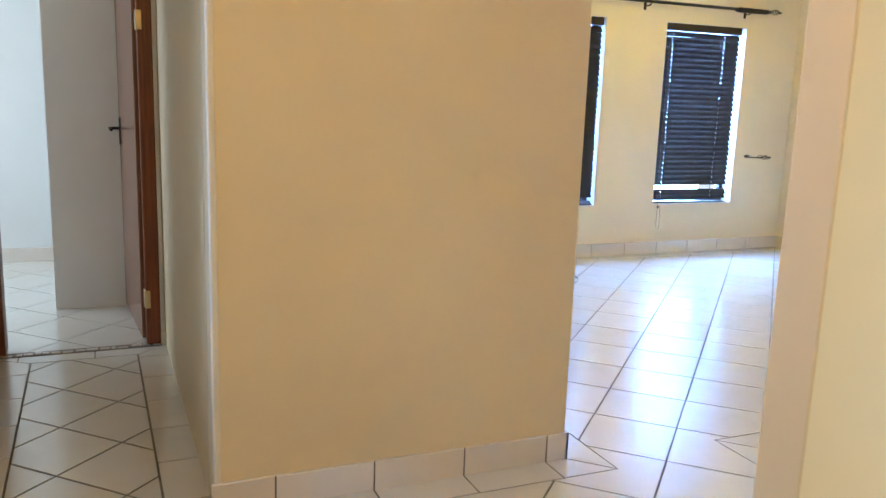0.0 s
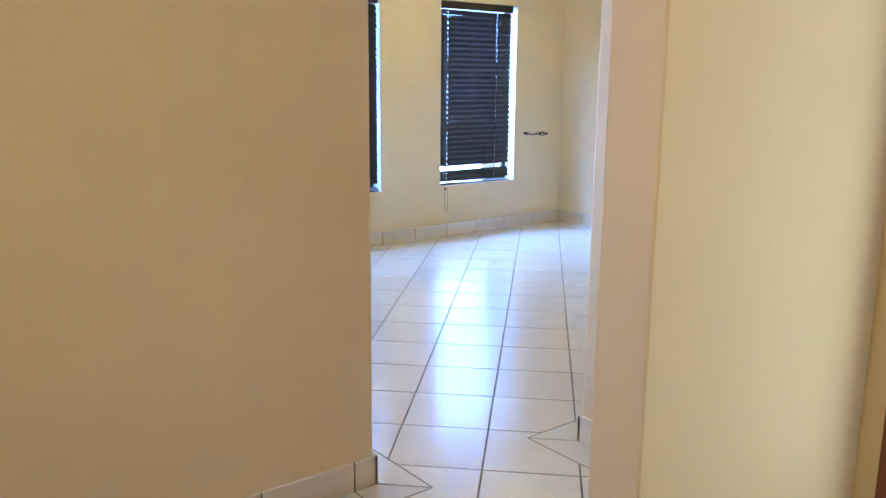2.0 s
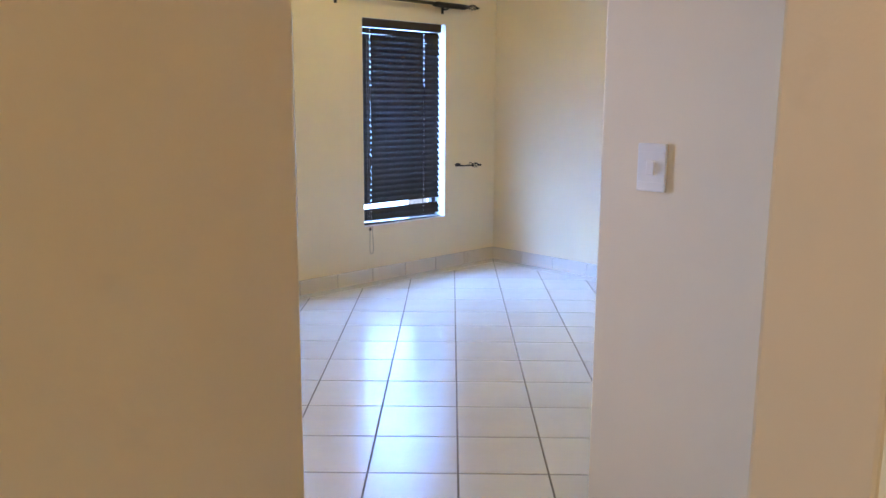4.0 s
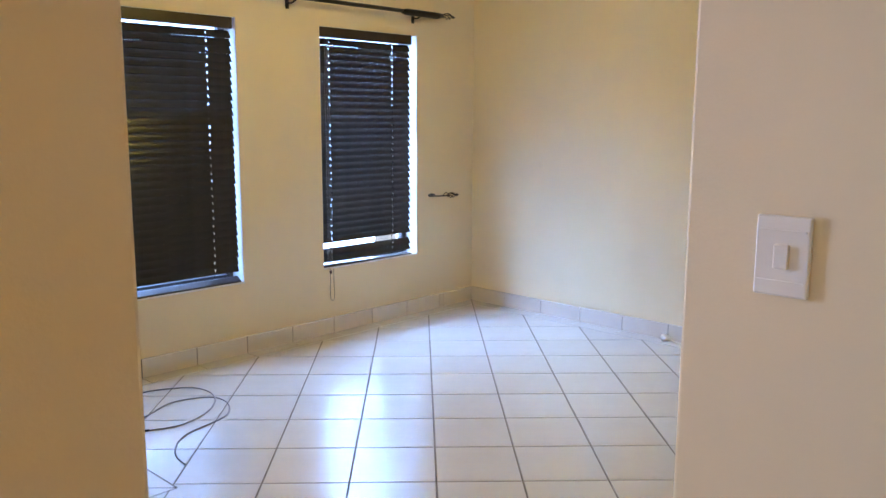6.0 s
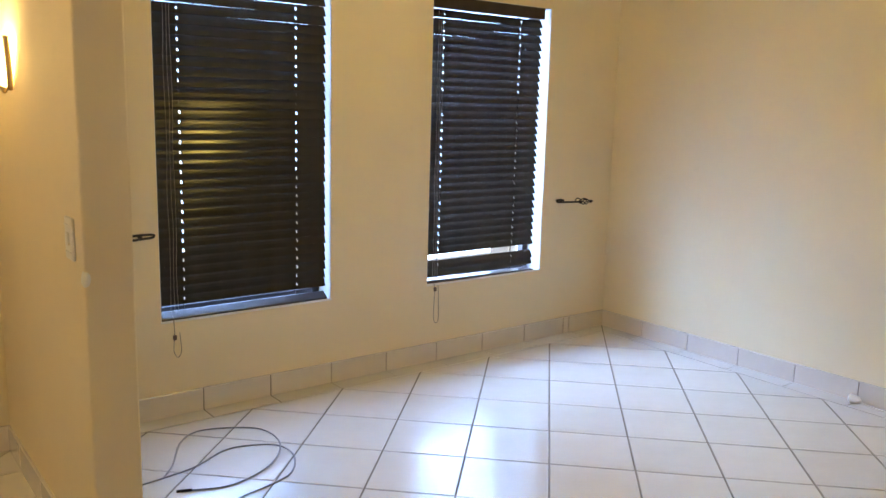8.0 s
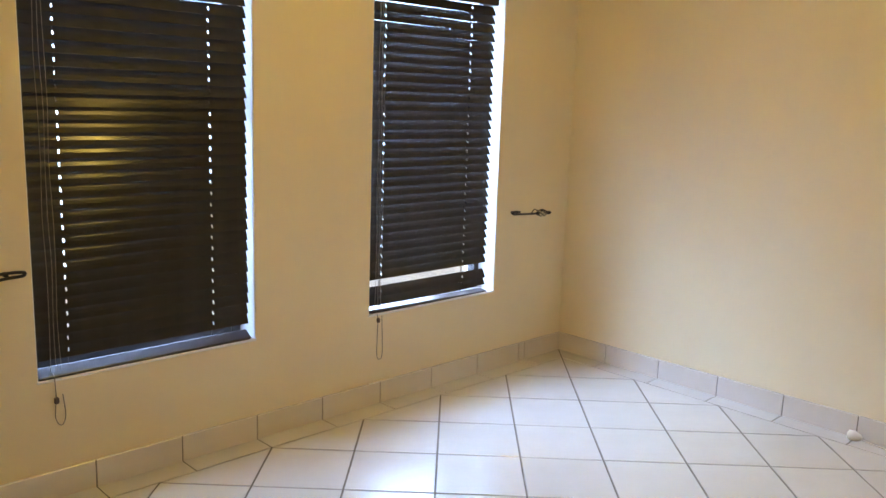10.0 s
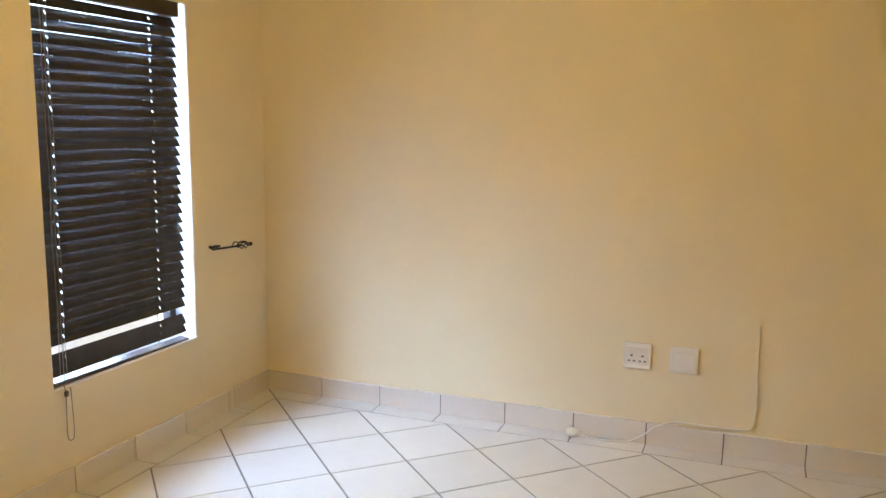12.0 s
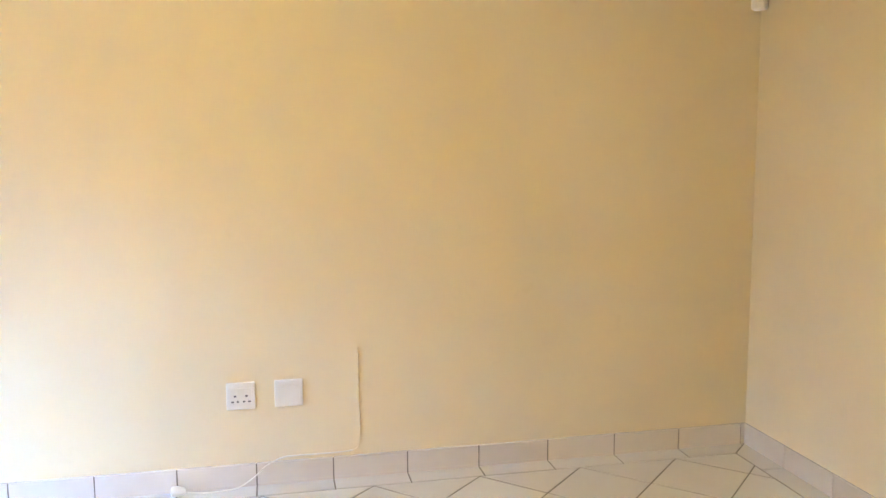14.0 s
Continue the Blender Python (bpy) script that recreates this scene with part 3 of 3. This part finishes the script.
part("door_frame", boxed((-0.088, -0.022, 0.0, 0.13, 0, 2.04), (-0.848, -0.720, 0.0, 0.13, 0, 2.04), (-0.720, -0.088, 0.0, 0.13, 1.99, 2.04), bevel=0.004), DOOR_WOOD, d1)
part("plaster_edge", boxed((-0.022, 0.0, -0.012, 0.13, 0, 2.06), bevel=0.004), REVEAL, d1, "white painted edge beside the frame")
leaf = part("door_leaf", boxed((-0.04, 0.0, 0.0, 0.74, 0.012, 1.98), bevel=0.003), DOOR_FACE, d1)
leaf.location = (-0.066, 0.092, 0)
leaf.rotation_euler = (0, 0, radians(4))
for z in (0.19, 1.54):
    h = boxed((-0.092, -0.066, -0.006, 0.036, z, z + 0.09), bevel=0.002)
    tube(h, [(-0.090, 0.042, z - 0.002), (-0.090, 0.042, z + 0.092)], 0.006, 8)
    part("hinge", h, BRASS, d1, "brass butt hinge")
bm = tube(bmesh.new(), spline([(-0.04, 0.685, 1.04), (-0.09, 0.685, 1.04), (-0.095, 0.665, 1.04), (-0.095, 0.585, 1.035)]), 0.008, 8)
box(bm, -0.046, -0.039, 0.665, 0.705, 0.95, 1.10, bevel=0.002)
part("door_handle", bm, IRON, leaf, "dark metal lever handle")
part("threshold", boxed((-0.865, -0.02, -0.035, 0.03, -0.004, 0.002), bevel=0.001), GROUT, d1, "worn broken mosaic threshold")
rng = random.Random(4)
x = -0.85
while x < -0.06:
    w = rng.uniform(0.018, 0.055)
    y0 = rng.uniform(-0.028, -0.012)
    part("mosaic_chip", boxed((x, x + w, y0, y0 + rng.uniform(0.018, 0.036), 0.001, 0.0045), bevel=0.001), rng.choice((TILE, TILE, SKIRT_TILE, STEEL)), d1)
    x += w + rng.uniform(0.004, 0.02)
part("plinth_block", boxed((-0.020, 0.004, -0.022, -0.0125, 0, 0.07), bevel=0.002), REVEAL, d1, "white block at the foot of the frame")

d2 = thing("door_2", "open brown wooden door in a dark red-brown frame", "door", (WEST_OUT, DOOR_Y1, 0), kind="structure")
wd = DOOR_Y1 - DOOR_Y0
part("door_frame", boxed((-0.020, 0.10, -0.02, 0.075, 0, 2.06), (-0.020, 0.10, -wd - 0.07, -wd + 0.02, 0, 2.06), (-0.020, 0.10, -wd + 0.02, -0.02, 2.02, 2.10), bevel=0.004), DOOR_WOOD, d2)
# unseen leaf, set open so the added doorway light gets out
part("door_leaf", boxed((0.14, 0.90, -wd + 0.022, -wd + 0.062, 0.01, 2.015), bevel=0.003), DOOR_WOOD, d2)

# ---------------------------------------------------------------- floor, borders, skirting
BORDERS = [0.12] * 6 + [0.14] * 4 + [0.14, 0.14, 0.24] + [0.14] * 6 + [0.14, 0.12, 0.12]
GAP = 0.0033


def clip(poly, a, c, d):
    """Keep the part of a convex polygon where a*x + c*y <= d."""
    out = []
    for i, p in enumerate(poly):
        q = poly[(i + 1) % len(poly)]
        sp, sq = a * p[0] + c * p[1] - d, a * q[0] + c * q[1] - d
        if sp <= 1e-9:
            out.append(p)
        if (sp < -1e-9 and sq > 1e-9) or (sp > 1e-9 and sq < -1e-9):
            u = sp / (sp - sq)
            out.append((p[0] + u * (q[0] - p[0]), p[1] + u * (q[1] - p[1])))
    return out


def area(poly):
    return 0.5 * abs(sum(p[0] * q[1] - q[0] * p[1] for p, q in zip(poly, poly[1:] + poly[:1])))


def slab(bm, poly, z0, z1):
    lo = [bm.verts.new((x, y, z0)) for x, y in poly]
    hi = [bm.verts.new((x, y, z1)) for x, y in poly]
    bm.faces.new(hi)
    for i in range(len(poly)):
        j = (i + 1) % len(poly)
        bm.faces.new((lo[i], lo[j], hi[j], hi[i]))


def inside(poly, x, y):
    hit = False
    for (x0, y0), (x1, y1) in zip(poly, poly[1:] + poly[:1]):
        if (y0 > y) != (y1 > y) and x < (x1 - x0) * (y - y0) / (y1 - y0) + x0:
            hit = not hit
    return hit


n = len(OUT)
dirs = []
for i in range(n):
    p, q = Vector(OUT[i]), Vector(OUT[(i + 1) % n])
    dirs.append((q - p).normalized())
INNER = []
for i in range(n):
    d0, d1_ = dirs[i - 1], dirs[i]
    n0, n1 = Vector((-d0.y, d0.x)), Vector((-d1_.y, d1_.x))
    INNER.append(tuple(Vector(OUT[i]) + BORDERS[i - 1] * n0 + BORDERS[i] * n1))

floor = structure("floor", boxed((-8.2, 0.0, BACK, FAR, -0.10, -0.0025)), GROUT, "cream tiled floor with dark grout", "floor")
xs = sorted({round(p[0], 4) for p in INNER})
ys = sorted({round(p[1], 4) for p in INNER})
cells = []
for x0, x1 in zip(xs, xs[1:]):
    for y0, y1 in zip(ys, ys[1:]):
        if inside(INNER, (x0 + x1) / 2, (y0 + y1) / 2):
            cells.append((x0, x1, y0, y1))

STEP = 0.47376 / 2                         # half the diagonal of a tile
ORIGIN = (-2.9626, -2.4889)                 # one crossing of the joints
HALL_STEP, HALL_ORIGIN = 0.4235 / 2, (-5.956, -2.440)
hall_cells = [c for c in cells if c[1] < HALL_X and c[2] > PIER_S - 0.2]
cells = [c for c in cells if c not in hall_cells]
spare = bmesh.new()


def lay(field, step, origin, gap):
    """Tiles on the diagonal over the cells of one field, each a piece of its own."""
    whole_mesh = None
    for i in range(-40, 41):
        for j in range(-40, 41):
            cx = origin[0] + (i + j + 1) * step
            cy = origin[1] + (i - j) * step
            if not (-8 < cx < 0.3 and BACK - 0.3 < cy < 0.3):
                continue
            r = step - gap * 1.414
            square = [(cx + r, cy), (cx, cy + r), (cx - r, cy), (cx, cy - r)]
            pieces = []
            for x0, x1, y0, y1 in field:
                e = gap
                ex0 = x0 + (e if not inside(INNER, x0 - 0.01, (y0 + y1) / 2) else 0)
                ex1 = x1 - (e if not inside(INNER, x1 + 0.01, (y0 + y1) / 2) else 0)
                ey0 = y0 + (e if not inside(INNER, (x0 + x1) / 2, y0 - 0.01) else 0)
                ey1 = y1 - (e if not inside(INNER, (x0 + x1) / 2, y1 + 0.01) else 0)
                if cx + r < ex0 or cx - r > ex1 or cy + r < ey0 or cy - r > ey1:
                    continue
                p = clip(clip(clip(clip(square, 1, 0, ex1), -1, 0, -ex0), 0, 1, ey1), 0, -1, -ey0)
                if len(p) > 2 and area(p) > 1e-5:
                    pieces.append(p)
            if not pieces:
                continue
            if cy < -4.6:
                for p in pieces:
                    slab(spare, p, -0.006, 0.0)
                continue
            if sum(area(p) for p in pieces) > 0.999 * area(square):
                if whole_mesh is None:
                    bm = bmesh.new()
                    k = 0.0015
                    lo = [bm.verts.new((x - cx, y - cy, -0.006)) for x, y in square]
                    mi = [bm.verts.new((x - cx, y - cy, -k)) for x, y in square]
                    f = (r - k * 1.5) / r
                    hi = [bm.verts.new(((x - cx) * f, (y - cy) * f, 0.0)) for x, y in square]
                    bm.faces.new(hi)
                    for a in range(4):
                        c = (a + 1) % 4
                        bm.faces.new((lo[a], lo[c], mi[c], mi[a]))
                        bm.faces.new((mi[a], mi[c], hi[c], hi[a]))
                    o = part("tile", bm, TILE, floor)
                    whole_mesh = o.data
                else:
                    o = part("tile", whole_mesh, TILE, floor)
            else:
                bm = bmesh.new()
                for p in pieces:
                    slab(bm, [(x - cx, y - cy) for x, y in p], -0.006, 0.0)
                o = part("tile", bm, TILE, floor)
            o.location = (cx, cy, 0)


lay(cells, STEP, ORIGIN, GAP)
lay(hall_cells, HALL_STEP, HALL_ORIGIN, 0.0048)
tagged(part("tile_rest", spare, TILE, floor), kind="stuff")
bm = bmesh.new()
for i in range(16):
    for j in range(14):
        cx, cy = -8.1 + (i + j) * STEP * 1.0 - 1.2, -0.1 + (i - j) * STEP
        r = STEP - GAP * 1.4
        p = [(cx + r, cy), (cx, cy + r), (cx - r, cy), (cx, cy - r)]
        p = clip(clip(clip(clip(p, 1, 0, HALL_X), -1, 0, 8.2), 0, 1, FAR), 0, -1, -HALL_DOOR - 0.022)
        if len(p) > 2 and area(p) > 1e-5:
            slab(bm, p, -0.006, 0.0)
tagged(part("far_room_tiles", bm, TILE, floor), kind="stuff")

SK_H, SK_T, SK_L = 0.102, 0.010, 0.332
skirting = structure("baseboard", boxed((-0.004, 0, SOUTH, 0, 0, SK_H - 0.004)), GROUT, "beige tile skirting along the walls", "baseboard")
NO_SKIRT = {10, 11, 12, 13, 14}
sk_shared = {}
for i in range(n):
    p, q = Vector(OUT[i]), Vector(OUT[(i + 1) % n])
    d = dirs[i]
    nrm = Vector((-d.y, d.x))
    L = (q - p).length
    ip, iq = Vector(INNER[i]), Vector(INNER[(i + 1) % n])
    quad = [tuple(p), tuple(q), tuple(iq), tuple(ip)]
    cuts = []
    s = 0.0
    while s < L + 0.5:
        cuts.append(s)
        s += SK_L
    cuts = [-0.2] + cuts[1:]
    if i in (0, n - 1):                    # counted from the far corner
        cuts = sorted(L - c for c in cuts)
    if i == 1:                             # one narrow filler piece near the corner
        cuts = [-0.2, 0.319] + [0.368 + k * 0.329 for k in range(11)]
    if i == 10:                            # smaller tiles in the passage
        cuts = [-0.2] + [0.125 + k * 0.3015 for k in range(8)]
    if i == 12:
        cuts = [-0.2] + [0.296 + k * 0.3005 for k in range(20)]
    if i == 9:                             # counted from the free end, which has a short piece
        cuts = [-0.2] + [0.079 + k * 0.325 for k in range(6)]
    lo_hi = list(zip(cuts, cuts[1:]))
    for a, c in lo_hi:
        base = p.dot(d)
        # border piece on the floor
        poly = clip(quad, d.x, d.y, base + c - GAP)
        poly = clip(poly, -d.x, -d.y, -(base + a + GAP)) if len(poly) > 2 else poly
        off = p.dot(nrm)
        poly = clip(poly, nrm.x, nrm.y, off + BORDERS[i] - GAP) if len(poly) > 2 else poly
        for corner, sgn in ((p, 1), (q, -1)):      # the mitre joint at each end
            dg = (Vector(INNER[i] if sgn > 0 else INNER[(i + 1) % n]) - corner).normalized()
            mn = Vector((-dg.y, dg.x))
            if mn.dot(d) * sgn > 0:
                mn = -mn
            if len(poly) > 2:
                poly = clip(poly, mn.x, mn.y, mn.dot(corner) - GAP)
        if len(poly) > 2 and area(poly) > 1e-4:
            bm = bmesh.new()
            slab(bm, poly, -0.006, 0.0)
            part("border_tile", bm, TILE, floor)
        # skirting piece on the wall
        if i in NO_SKIRT:
            continue
        turn_in = dirs[i - 1].cross(dirs[i]) < 0, dirs[i].cross(dirs[(i + 1) % n]) < 0
        lim0 = -SK_T if turn_in[0] else 0.0
        lim1 = L + (SK_T if turn_in[1] else 0.0)
        a2, c2 = max(a + 0.0028, lim0), min(c - 0.0028, lim1)
        if c2 - a2 < 0.012:
            continue
        key = round(c2 - a2, 4)
        if key not in sk_shared:
            bm = bmesh.new()
            prof = [(0, 0.0), (SK_T, 0.0), (SK_T, SK_H - 0.003), (SK_T - 0.003, SK_H), (0, SK_H)]
            e0 = [bm.verts.new((0, y, z)) for y, z in prof]
            e1 = [bm.verts.new((key, y, z)) for y, z in prof]
            bm.faces.new(e0)
            bm.faces.new(e1[::-1])
            for k in range(5):
                bm.faces.new((e0[k], e1[k], e1[(k + 1) % 5], e0[(k + 1) % 5]))
            o = part("skirting_tile", bm, SKIRT_TILE, skirting)
            sk_shared[key] = o.data
        else:
            o = part("skirting_tile", sk_shared[key], SKIRT_TILE, skirting)
        pos = p + d * a2
        o.location = (pos.x, pos.y, 0.0005)
        o.rotation_euler = (0, 0, math.atan2(d.y, d.x))
# grout bed behind the skirting
bm = bmesh.new()
for i in range(n):
    if i in NO_SKIRT or i == 0:
        continue
    p, q = Vector(OUT[i]), Vector(OUT[(i + 1) % n])
    nrm = Vector((-dirs[i].y, dirs[i].x)) * 0.005
    a, c = p + nrm, q + nrm
    box(bm, min(p.x, c.x, a.x, q.x), max(p.x, c.x, a.x, q.x), min(p.y, c.y, a.y, q.y), max(p.y, c.y, a.y, q.y), 0, SK_H - 0.004)
part("grout_bed", bm, GROUT, skirting)
part("far_skirting", boxed((-8.2, HALL_X, FAR - 0.012, FAR, 0, 0.10), bevel=0.002), SKIRT_TILE, skirting)
